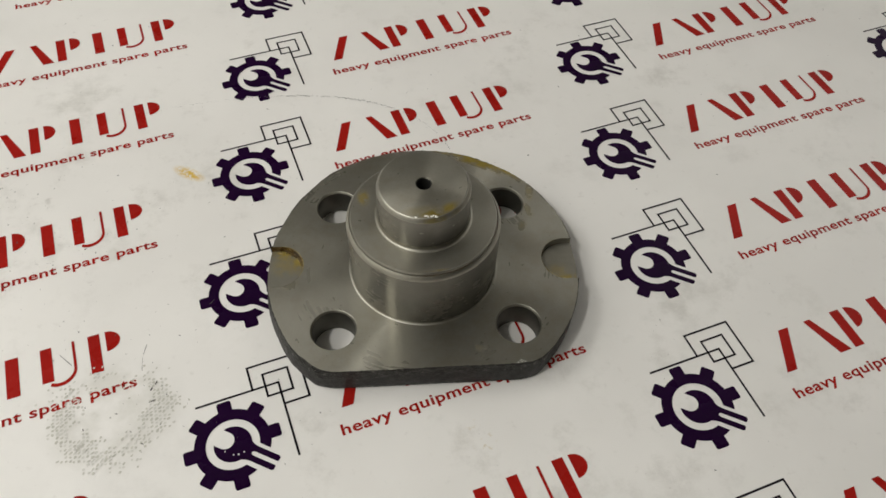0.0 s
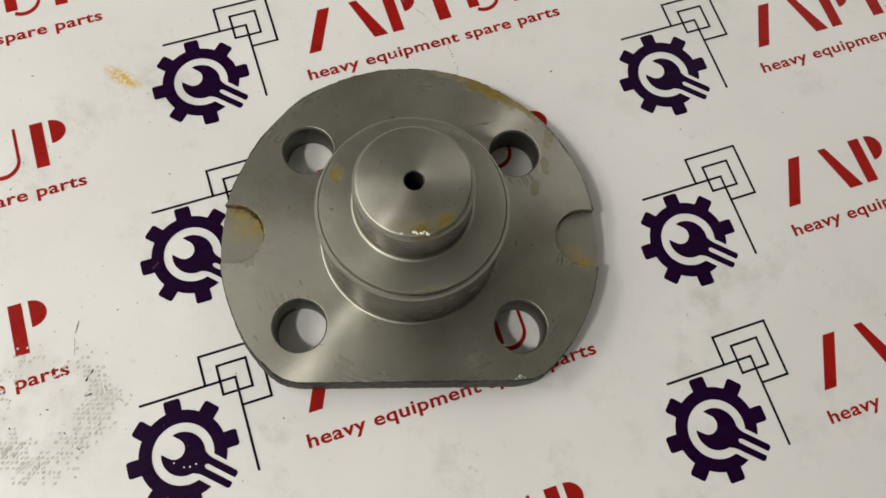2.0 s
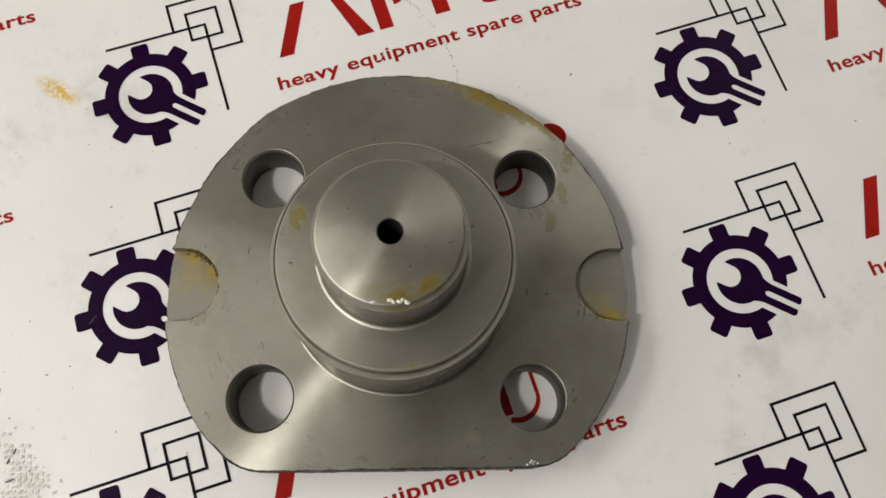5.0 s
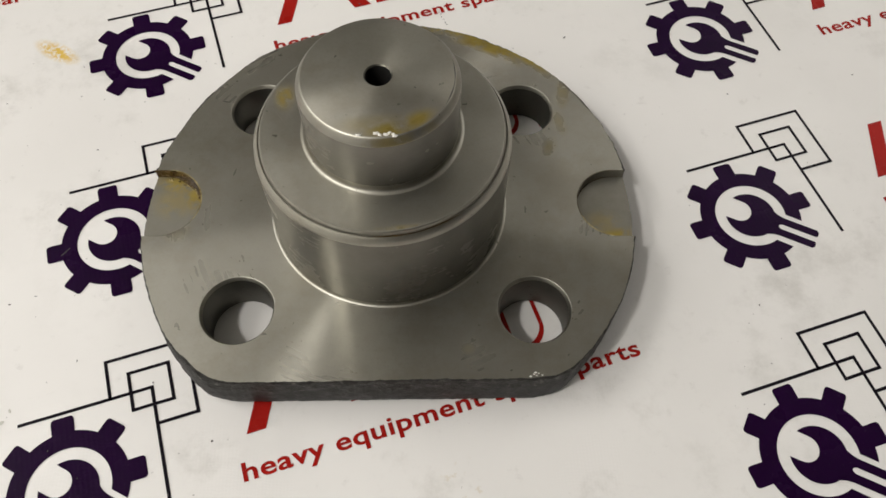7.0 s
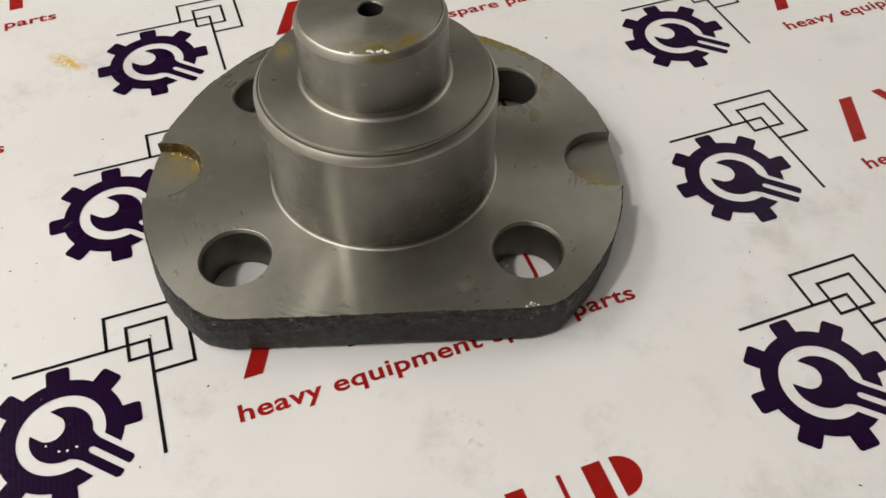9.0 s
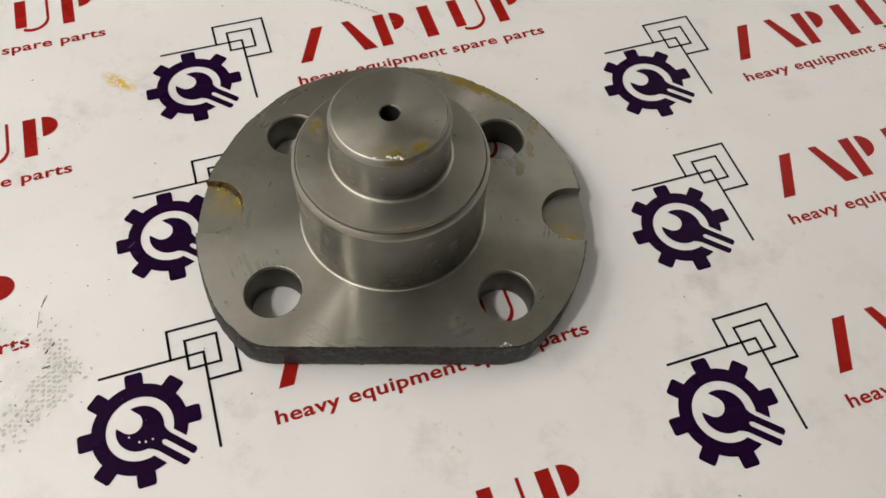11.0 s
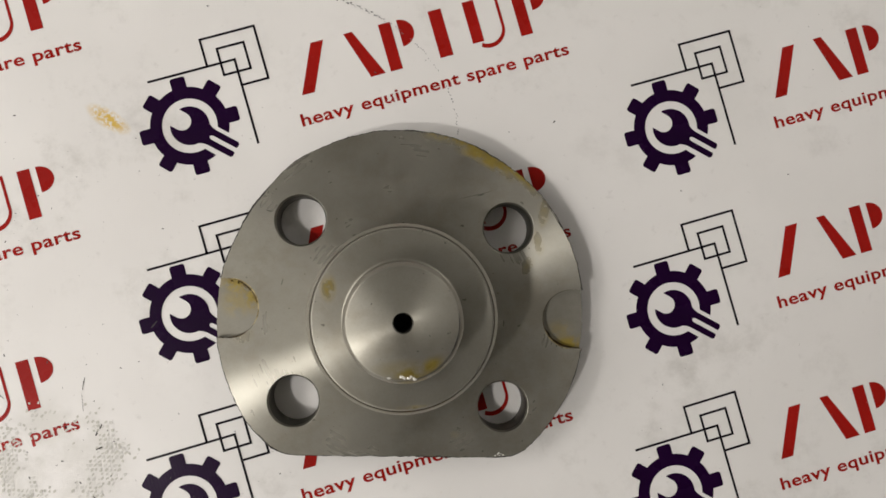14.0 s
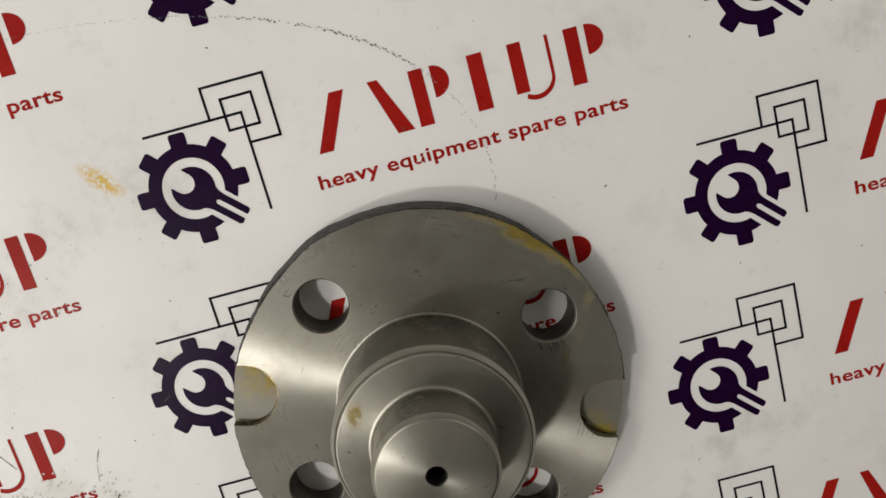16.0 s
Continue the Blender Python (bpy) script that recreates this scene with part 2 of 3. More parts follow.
M_NOTCH_R = steel("pocket_steel", [(60, -9, 10, 4.2, 6, 1.0), (57, -5, 7, 6, 0, 0.45)], rings=0.5, aniso=0.2, gold=1.5)
M_BOSS = steel("turned_steel_top", [(-23.4, 9, 3.2, 5.5, 5, 1.0), (5, -27.3, 8, 1.2, 5, 0.6)], aniso=0.85)
# Wall tone is cut below the faces' to stand in for darker reflections.
M_WALL_DIM = steel("darkened_wall_steel", wall=True, rough=0.30, tone=0.40)
M_SPIGOT = steel("turned_steel_end", [(8.6, -12.0, 6.0, 3.2, 34, 1.0), (3.6, -14.4, 9.5, 3.4, 8, 1.0), (0.5, -13.4, 12.0, 4.0, 4, 0.5)], aniso=0.8, rough=0.36, gold=0.8)
# Bore tone is under half the face's, painting in the holes' shade.
M_BORE = steel("shaded_bore_steel", wall=True, tone=0.225, rough=0.30, aniso=0.6)
# Edge, chamfer and crown tones are lifted, putting highlights into the colour.
M_EDGE = steel("edge_highlight_steel", tone=0.6, rough=0.14, aniso=0.0)
M_CHAMFER = steel("chamfer_highlight_steel", tone=0.66, rough=0.16, aniso=0.0)
M_CROWN = steel("oily_crown_highlight", [(3.4, -17.3, 8.5, 2.6, 10, 0.8), (11.5, -13.5, 4.5, 2.6, 50, 0.45)], tone=0.57, rough=0.18, aniso=0.0, gold=0.8)
M_POCKET = steel("pocket_wall_steel", wall=True, tone=0.58, rough=0.3, aniso=0.4)
M_GROOVE = steel("groove_steel", tone=0.46, rough=0.4, aniso=0.2)
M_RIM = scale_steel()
M_OILY = oil("oily_pocket_wall", (0.045, 0.022, 0.005), (0.17, 0.11, 0.035), 0.16, 0.4)
M_SLUDGE = oil("dark_oil_sludge", (0.035, 0.020, 0.005), (0.075, 0.045, 0.010), 0.2)
# Bright gold puts the oil's glints into the colour.
M_GLINT = oil("oil_glint_gold", (0.72, 0.60, 0.30), (0.16, 0.10, 0.02), 0.2, 0.8)
M_DARK = plain("near_black", (0.012, 0.011, 0.010), 0.7)
M_STAIN = plain("ring_dirt", (0.60, 0.59, 0.53), 0.55, 0.1, 300.0)
M_STAIN_PALE = plain("pale_ring_dirt", (0.70, 0.69, 0.645), 0.55, 0.1, 300.0)
M_GRIT = plain("dark_grit", (0.07, 0.065, 0.06), 0.8)
M_NICK = plain("bright_nick", (0.85, 0.83, 0.78), 0.3)
M_FLOOR = plain("grey_tabletop", (0.50, 0.49, 0.465), 0.6, 0.1)
M_BLOCKER = plain("dark_blocker_paint", (0.06, 0.055, 0.05), 0.8, 0.05, 4.0)
M_GREY = plain("grey_wall_paint", (0.42, 0.41, 0.39), 0.85, 0.05, 4.0)
M_ROOM = plain("white_room_paint", (0.80, 0.79, 0.77), 0.85, 0.05, 4.0)


# ---------------------------------------------------------------- mesh helpers
def mesh_of(name, bm, *materials, smooth=None):
    me = bpy.data.meshes.new(name)
    bm.to_mesh(me)
    bm.free()
    for m in materials:
        me.materials.append(m)
    if smooth is not None:
        me.polygons.foreach_set("use_smooth", [True] * len(me.polygons))
        me.set_sharp_from_angle(angle=radians(smooth))
    return me


def part(name, bm, material, parent, label="", smooth=None):
    mats = material if isinstance(material, (list, tuple)) else [material]
    ob = new(name, mesh_of(name, bm, *mats, smooth=smooth))
    ob.parent = parent
    return tagged(ob, label)


def box(bm, x0, x1, y0, y1, z0, z1):
    m = Matrix.LocRotScale(((x0 + x1) / 2, (y0 + y1) / 2, (z0 + z1) / 2), None, (x1 - x0, y1 - y0, z1 - z0))
    bmesh.ops.create_cube(bm, size=1, matrix=m)
    return bm


def flat(points, z=0.0):
    """A flat filled shape from outline points in mm."""
    bm = bmesh.new()
    bm.faces.new([bm.verts.new((x * MM, y * MM, z)) for x, y in points])
    bm.normal_update()
    bmesh.ops.triangulate(bm, faces=bm.faces[:])
    return bm


def turned(bm, profile, segments=160, mats=None):
    """A surface of revolution about z from (radius, height) in mm, outward normals for a profile that runs upward on the outside."""
    rings = []
    for r, z in profile:
        rings.append([bm.verts.new((r * MM * math.cos(a), r * MM * math.sin(a), z * MM)) for a in (2 * math.pi * k / segments for k in range(segments))])
    for i, (low, high) in enumerate(zip(rings, rings[1:])):
        for k in range(segments):
            f = bm.faces.new((low[k], low[(k + 1) % segments], high[(k + 1) % segments], high[k]))
            f.material_index = mats[i] if mats else 0
    return rings


# ---------------------------------------------------------------- the room
def slab(name, x0, x1, y0, y1, z0, z1, material, label):
    ob = new(name, mesh_of(name, box(bmesh.new(), x0, x1, y0, y1, z0, z1), material))
    return tagged(ob, label, "room", kind="structure")


slab("floor", -1.8, 1.8, -0.75, 1.8, -0.06, -0.0008, M_FLOOR, "plain grey worktop under the printed mat")
slab("ceiling", -1.8, 1.8, -0.75, 1.8, 1.56, 1.62, M_ROOM, "plain white painted ceiling")
# The walls are unseen; their tones are set for fill and reflections.
slab("wall_north", -1.8, 1.8, 1.8, 1.86, -0.06, 1.56, M_GREY, "plain grey painted wall")
slab("wall_south_1", -1.8, -0.12, -0.81, -0.75, -0.06, 1.56, M_ROOM, "plain white painted wall")
# Added dark screen: cuts light from the front and darkens the steel's reflections.
slab("dark_blocker_1", -0.06, 1.8, -0.51, -0.45, -0.06, 1.56, M_BLOCKER, "unseen dark screen added to darken the steel's reflections")
slab("dark_blocker_2", -0.12, -0.06, -0.75, -0.45, -0.06, 1.56, M_BLOCKER, "unseen end of the added dark screen")
slab("wall_east", 1.8, 1.86, -0.75, 1.8, -0.06, 1.56, M_ROOM, "plain white painted wall")
slab("wall_west", -1.86, -1.8, -0.75, 1.8, -0.06, 1.56, M_ROOM, "plain white painted wall")

# ---------------------------------------------------------------- the printed mat
MAT_X, MAT_Y = (-0.44, 0.50), (-0.27, 0.36)


def build_mat():
    bm = bmesh.new()
    nx, ny = 94, 63
    grid = [[bm.verts.new((MAT_X[0] + (MAT_X[1] - MAT_X[0]) * i / nx, MAT_Y[0] + (MAT_Y[1] - MAT_Y[0]) * j / ny, 0)) for i in range(nx + 1)] for j in range(ny + 1)]
    for j in range(ny):
        for i in range(nx):
            bm.faces.new((grid[j][i], grid[j][i + 1], grid[j + 1][i + 1], grid[j + 1][i]))
    ret = bmesh.ops.extrude_face_region(bm, geom=bm.faces[:])
    bmesh.ops.translate(bm, verts=[v for v in ret["geom"] if isinstance(v, bmesh.types.BMVert)], vec=(0, 0, -0.0006))
    bmesh.ops.recalc_face_normals(bm, faces=bm.faces[:])
    ob = new("printed_mat", mesh_of("printed_mat", bm, M_VINYL, smooth=40))
    return tagged(ob, "white vinyl mat printed with gears and red words, grimy and stained", "mat")


mat_thing = build_mat()
PRINT_Z = 0.00012


def arc(cx, cy, r, a0, a1, count):
    return [(cx + r * math.cos(radians(a0 + (a1 - a0) * k / count)), cy + r * math.sin(radians(a0 + (a1 - a0) * k / count))) for k in range(count + 1)]


def gear_shape():
    """A ring with seven rounded teeth and a gap for the handle."""
    outer, inner, tip = 14.3, 10.0, 18.3
    pts = arc(0, 0, inner, -45 + 27.5, -45 - 27.5 + 360, 60)[::-1]
    ring = []
    a = -45 + 19
    tooth = [(outer, -11.0), (tip - 1.0, -9.2), (tip - 0.3, -8.4), (tip, -6.6), (tip, 6.6), (tip - 0.3, 8.4), (tip - 1.0, 9.2), (outer, 11.0)]
    ring += [(outer, a), (outer, -18)]
    for k in range(7):
        ring += [(r, 45 * k + d) for r, d in tooth]
        if k < 6:
            ring += [(outer, 45 * k + 11 + 23 * (j + 1) / 5) for j in range(4)]
    ring += [(outer, 45 * 6 + 18), (outer, -45 - 19 + 360)]
    ring = [p for n, p in enumerate(ring) if n == 0 or p[1] > ring[n - 1][1] - 3]
    return pts + [(r * math.cos(radians(d)), r * math.sin(radians(d))) for r, d in ring]


def turn_mm(points, degrees):
    c, s = math.cos(radians(degrees)), math.sin(radians(degrees))
    return [(x * c - y * s, x * s + y * c) for x, y in points]


def wrench_shape():
    """Open jaw towards -x and a forked handle towards +x, then laid at 45 degrees."""
    half = math.degrees(math.asin(3.4 / 7.1))
    pts = arc(0, 0, 7.1, 180 - half, 34, 24)
    pts += [(7.4, 3.35), (9.0, 3.1), (18.2, 3.1), (18.9, 2.5), (18.9, 1.3), (18.6, 0.8), (9.0, 0.8), (8.3, 0.45), (8.1, 0.0), (8.3, -0.45), (9.0, -0.8), (18.6, -0.8), (18.9, -1.3), (18.9, -2.5), (18.2, -3.1), (9.0, -3.1), (7.4, -3.35)]
    pts += arc(0, 0, 7.1, -34, -180 + half, 24)
    pts += arc(-3.3, 0, 3.35, -90, 90, 16)
    return turn_mm(pts, -44)


def stroke(x0, y0, x1, y1, w=0.85):
    dx, dy = x1 - x0, y1 - y0
    n = math.hypot(dx, dy)
    ux, uy = dx / n * w / 2, dy / n * w / 2
    return [(x0 - ux - uy, y0 - uy + ux), (x0 - ux + uy, y0 - uy - ux), (x1 + ux + uy, y1 + uy - ux), (x1 + ux - uy, y1 + uy + ux)]


LINES = {
    "long_line": [(-10.0, 19.3, 22.1, 19.3), (22.1, 19.3, 22.1, -12.4)],
    "outer_frame": [(11.8, 19.3, 11.8, 29.5), (11.8, 29.5, 32.1, 29.5), (32.1, 29.5, 32.1, 9.5), (32.1, 9.5, 22.1, 9.5)],
    "inner_frame": [(16.9, 24.7, 26.9, 24.7), (26.9, 24.7, 26.9, 14.7), (26.9, 14.7, 16.9, 14.7), (16.9, 14.7, 16.9, 24.7)],
}


def half_disc(x, y, rx, ry):
    return [(x, y + ry)] + [(x + rx * math.cos(radians(a)), y + ry * math.sin(radians(a))) for a in range(80, -81, -10)] + [(x, y - ry)]


# red blocks that stand for the trade name: plain bars and half discs
BLOCKS = [
    [(42.2, 0.0), (47.0, 0.0), (55.2, 18.0), (50.4, 18.0)],
    [(68.6, 0.0), (74.2, 0.0), (66.2, 18.0), (62.9, 18.0)],
    [(76.2, 0.0), (80.8, 0.0), (80.8, 18.0), (76.2, 18.0)],
    half_disc(83.2, 12.9, 5.4, 5.1),
    [(95.4, 0.0), (100.4, 0.0), (100.4, 18.0), (95.4, 18.0)],
    [(108.6, 2.0), (113.0, 2.0), (113.0, 18.0), (108.6, 18.0)],
    [(120.8, 5.4), (121.9, 5.4), (121.9, 18.0), (120.8, 18.0)],
    [(127.0, 0.0), (131.6, 0.0), (131.6, 18.0), (127.0, 18.0)],
    half_disc(133.8, 13.2, 5.6, 4.8),
    arc(115.2, 5.6, 6.7, 236, 358, 24) + arc(115.2, 6.2, 5.7, 352, 236, 24),
]


def tagline_mesh():
    curve = bpy.data.curves.new("tagline", "FONT")
    curve.body = "heavy equipment spare parts"
    curve.size, curve.offset, curve.resolution_u, curve.space_character = 6.4 * MM, 0.13 * MM, 4, 1.06
    ob = new("tagline_draft", curve)
    bpy.context.view_layer.update()
    me = bpy.data.meshes.new_from_object(ob.evaluated_get(bpy.context.evaluated_depsgraph_get()))
    bpy.data.objects.remove(ob)
    bpy.data.curves.remove(curve)
    xs = [v.co.x for v in me.vertices]
    k = 103.4 * MM / (max(xs) - min(xs))
    low = min(xs)
    for v in me.vertices:
        v.co = ((v.co.x - low) * k + 39.4 * MM, v.co.y - 11.1 * MM, 0)
    me.name = "tagline"
    me.materials.clear()
    me.materials.append(M_RED)
    return me


PRINTS = [("gear_print", mesh_of("gear_print", flat(gear_shape()), M_PURPLE)), ("wrench_print", mesh_of("wrench_print", flat(wrench_shape()), M_PURPLE))]
for line_name, segs in LINES.items():
    line_bm = bmesh.new()
    for n_seg, seg in enumerate(segs):
        line_bm.faces.new([line_bm.verts.new((x * MM, y * MM, n_seg * 0.00001)) for x, y in stroke(*seg)])
    PRINTS.append((line_name, mesh_of(line_name, line_bm, M_BLACK)))
for shape in BLOCKS:
    PRINTS.append(("red_block", mesh_of("red_block", flat(shape), M_RED)))
PRINTS.append(("tagline", tagline_mesh()))

for row in range(-4, 4):
    for col in range(-2, 3):
        where = pose((-76.9 + 179.0 * col) * MM, (68.5 - 68.46 * row) * MM, PRINT_Z, 0, 0, 15.6)
        for print_name, print_mesh in PRINTS:
            ends = [where @ Vector((x * MM, y * MM, 0)) for x, y in ((-18, -18), (143, 18), (143, -12), (-10, 30))]
            if all(MAT_X[0] < p.x < MAT_X[1] and MAT_Y[0] < p.y < MAT_Y[1] for p in ends):
                piece = new(print_name, print_mesh)
                piece.parent = mat_thing
                piece.matrix_basis = where


# ---------------------------------------------------------------- the steel flange
TOP, POCKET = 13.1, 9.9
RIM_R, FLAT_Y, CORNER = 65.0, -50.1, 4.6
HOLES = [(-36.6, 31.5), (36.6, 31.5), (-36.6, -31.5), (36.6, -31.5)]
HOLE_R = 8.6


def rim_outline():
    """Angles and radii of the round rim with its one straight side."""
    dents = [(157, 12, -1.1), (178, 9, -0.55), (216, 9, 0.6), (336, 16, 0.4), (58, 6, -0.4), (126, 6, 0.5), (139, 5, -0.4)]
    out = []
    for k in range(1200):
        a = 2 * math.pi * k / 1200
        r = RIM_R
        for middle, width, depth in dents:
            r += depth * math.exp(-(((math.degrees(a) - middle) / width) ** 2))
        slope = math.sin(a) - 0.011 * math.cos(a)
        if slope < -0.3:
            straight = FLAT_Y / slope
            # the corners between the arc and the straight side are ground round
            near = max(CORNER - abs(straight - r), 0.0) / CORNER
            r = min(r, straight) - near * near * CORNER / 4
        out.append((a, r))
    return out


def ragged(a, r, z, amount):
    p = Vector((math.cos(a) * r * 0.3, math.sin(a) * r * 0.3, z * 0.5))
    return r + amount * (0.8 * noise.noise(p) + 0.8 * noise.noise(p * 2.7) + 0.6 * noise.noise(p * 6.3))


def along_edge(curve, first, last, width, z, seed, wave=0.5):
    """A thin uneven strip that follows a pocket's edge (mm), inward from it, thinning to nothing at its ends."""
    bm = bmesh.new()
    rng = random.Random(seed)
    ring = []
    for k in range(first, last):
        for t in (0.0, 0.25, 0.5, 0.75):
            ring.append(tuple(curve[k][i] * (1 - t) + curve[k + 1][i] * t for i in (0, 1)))
    middle = (math.copysign(60.5, curve[0][0]), 0.0)
    rows = []
    for k, (x, y) in enumerate(ring):
        t = k / (len(ring) - 1)
        taper = min(1.0, 6 * t + 0.05, 6 * (1 - t) + 0.05)
        w = width * taper * max(0.3, 0.85 + 0.22 * wave * noise.noise(Vector((x * 0.35, y * 0.35, seed))) + 0.008 * wave * noise.noise(Vector((x * 1.3, y * 1.3, seed))) + rng.uniform(-0.02, 0.02))
        dx, dy = middle[0] - x if abs(x) < 60.5 else 0.0, middle[1] - y
        d = math.hypot(dx, dy)
        lift = 0.06 if width > 2 else 0.0
        rows.append([bm.verts.new(((x + dx / d * w * q) * MM, (y + dy / d * w * q) * MM, (z + lift * (1 - q)) * MM)) for q in (0.02, 0.5, 1.0)])
    for a, b in zip(rows, rows[1:]):
        for q in (0, 1):
            bm.faces.new((a[q], a[q + 1], b[q + 1], b[q]))
    bmesh.ops.recalc_face_normals(bm, faces=bm.faces[:])
    if sum(f.normal.z for f in bm.faces) < 0:
        bmesh.ops.reverse_faces(bm, faces=bm.faces[:])
    return bm


def chips(spots, z, size):
    """A cluster of small uneven flakes (mm), a little proud of the face they lie on."""
    bm = bmesh.new()
    rng = random.Random(len(spots) * 7 + int(size * 100))
    for x, y in spots:
        count = 5
        turn = rng.uniform(0, 6.28)
        ring = []
        for k in range(count):
            a = turn + 2 * math.pi * k / count
            r = size * rng.uniform(0.5, 1.2)
            ring.append(bm.verts.new(((x + r * math.cos(a)) * MM, (y + 0.7 * r * math.sin(a)) * MM, z * MM)))
        top = bm.verts.new((x * MM, y * MM, (z + 0.5 * size) * MM))
        for k in range(count):
            bm.faces.new((ring[k], ring[(k + 1) % count], top))
    return bm


def build_flange():
    thing = tagged(new("pivot_flange"), "machined grey steel flange pin with stepped boss and dark cut rim", "machine part")
    thing.matrix_basis = pose(0, 0, 0.0004, 0, 0, -2.4)
    outline = rim_outline()
    count = len(outline)

    def in_pocket(x, y):
        return abs(y) < 10.4 and abs(x) > 60.0

    # rim wall: rough rings
    bm = bmesh.new()
    heights = [(0.0, -0.3, 0.10), (0.7, 0.2, 0.16), (2.6, 0.4, 0.2), (5.0, 0.35, 0.2), (7.4, 0.2, 0.2), (POCKET, 0.05, 0.2)]
    upper = [(11.4, 0.0, 0.2), (12.4, 0.0, 0.24), (12.85, -0.06, 0.26), (TOP, -0.25, 0.22)]
    rings = []
    for z, inset, rough in heights + upper:
        ring = []
        for a, r in outline:
            # the crust stands out past the turned face, more in some places
            crust = 0.34 * (0.5 + 0.5 * math.sin(5 * a + 1.0)) * (0.6 + 0.4 * math.sin(13 * a)) if z == TOP else 0.0
            q = ragged(a, r + inset - crust, z, rough)
            ring.append(bm.verts.new(((q * math.cos(a) - 0.9 * (1 - z / TOP)) * MM, q * math.sin(a) * MM, z * MM)))
        rings.append(ring)
    pocket_cols = [in_pocket(r * math.cos(a), r * math.sin(a)) for a, r in outline]
    for i, (low, high) in enumerate(zip(rings, rings[1:])):
        for k in range(count):
            j = (k + 1) % count
            if i >= len(heights) - 1 and (pocket_cols[k] or pocket_cols[j]):
                continue
            bm.faces.new((low[k], low[j], high[j], high[k]))
    rim_top = [tuple(v.co) for v in rings[-1]]
    rim_pocket = [tuple(v.co) for v in rings[len(heights) - 1]]
    for v in [v for v in bm.verts if not v.link_faces]:
        bm.verts.remove(v)
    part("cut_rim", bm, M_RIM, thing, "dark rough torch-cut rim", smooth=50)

    # top face, with the holes and the two side pockets left open
    def pocket_edge(side):
        """The pocket's outline from its lower mouth round to its upper mouth."""
        curve = [(60.5 + 3.5, -10.4), (62.2, -10.4)] + arc(60.5, 0, 10.4, 270, 90, 40) + [(62.2, 10.4), (60.5 + 3.5, 10.4)]
        return [(side * x, y) for x, y in curve]

    loop = []
    right, left = pocket_edge(1), pocket_edge(-1)[::-1]
    placed = set()
    for k in range(count):
        if pocket_cols[k]:
            side = 1 if rim_top[k][0] > 0 else -1
            if side not in placed and not (side == 1 and k < count // 2):
                placed.add(side)
                loop += [(x * MM, y * MM) for x, y in (right if side == 1 else left)]
            continue
        loop.append((rim_top[k][0], rim_top[k][1]))

    def ring_edges(bm, pts, z):
        vs = [bm.verts.new((x, y, z)) for x, y in pts]
        return [bm.edges.new((vs[n], vs[(n + 1) % len(vs)])) for n in range(len(vs))]

    def filled(loops, z):
        bm = bmesh.new()
        edges = []
        for pts in loops:
            edges += ring_edges(bm, pts, z)
        bmesh.ops.triangle_fill(bm, use_beauty=True, use_dissolve=False, edges=edges, normal=(0, 0, 1))
        for f in bm.faces:
            if f.normal.z < 0:
                f.normal_flip()
        return bm

    open_r = (HOLE_R + 0.65) * MM
    holes = [[(x * MM + open_r * math.cos(2 * math.pi * n / 72), y * MM + open_r * math.sin(2 * math.pi * n / 72)) for n in range(72)] for x, y in HOLES]
    boss_foot = [(30.0 * MM * math.cos(2 * math.pi * n / 160), 30.0 * MM * math.sin(2 * math.pi * n / 160)) for n in range(160)]
    part("top_face", filled([loop, boss_foot] + holes, TOP * MM), M_PLATE, thing)

    # pockets: floor and wall, one on each side
    for side, m in ((1, M_NOTCH_R), (-1, M_NOTCH_L)):
        bm = bmesh.new()
        curve = pocket_edge(side)
        low = [bm.verts.new((x * MM, y * MM, POCKET * MM)) for x, y in curve]
        high = [bm.verts.new((x * MM, y * MM, TOP * MM)) for x, y in curve]
        for n in range(len(curve) - 1):
            bm.faces.new((low[n], low[n + 1], high[n + 1], high[n])).material_index = 1
        mouth = [rim_pocket[n] for n in range(count) if pocket_cols[n] and rim_pocket[n][0] * side > 0 and abs(rim_pocket[n][1]) < 10.3 * MM]
        mouth.sort(key=lambda p: -p[1])
        floor_face = bm.faces.new(low + [bm.verts.new(p) for p in mouth])
        bmesh.ops.recalc_face_normals(bm, faces=[f for f in bm.faces if f is not floor_face])
        if floor_face.normal.z < 0:
            floor_face.normal_flip()
        bmesh.ops.triangulate(bm, faces=[floor_face])
        pocket = part("side_pocket", bm, [m, M_POCKET if side > 0 else M_OILY], thing, "shallow milled pocket stained with yellow oil", smooth=40)
        # dirt and thickened oil caught in the corner and on the lip, glints painted in gold
        part("dirt_line", along_edge(curve, 0, len(curve) - 1, 0.34, POCKET + 0.05, 3 + side), M_SLUDGE, pocket)
        part("lip", along_edge(curve, 0, len(curve) - 1, -0.2, TOP + 0.02, 12), M_SLUDGE, pocket, "thin dark dirty lip")
        if side < 0:
            part("sludge", along_edge(curve, 22, len(curve) - 2, 1.2, POCKET + 0.22, 6, 3.0), M_SLUDGE, pocket)
            part("lip", along_edge(curve, 14, len(curve) - 3, -0.36, TOP + 0.035, 9), M_GLINT, pocket, "oily lip with its glint painted bright gold")
            bead_rng = random.Random(41)
            beads = [curve[bead_rng.randrange(24, len(curve) - 2)] for k in range(34)]
            beads = [(x + bead_rng.uniform(-0.6, 0.6), y - bead_rng.uniform(0.5, 1.6)) for x, y in beads]
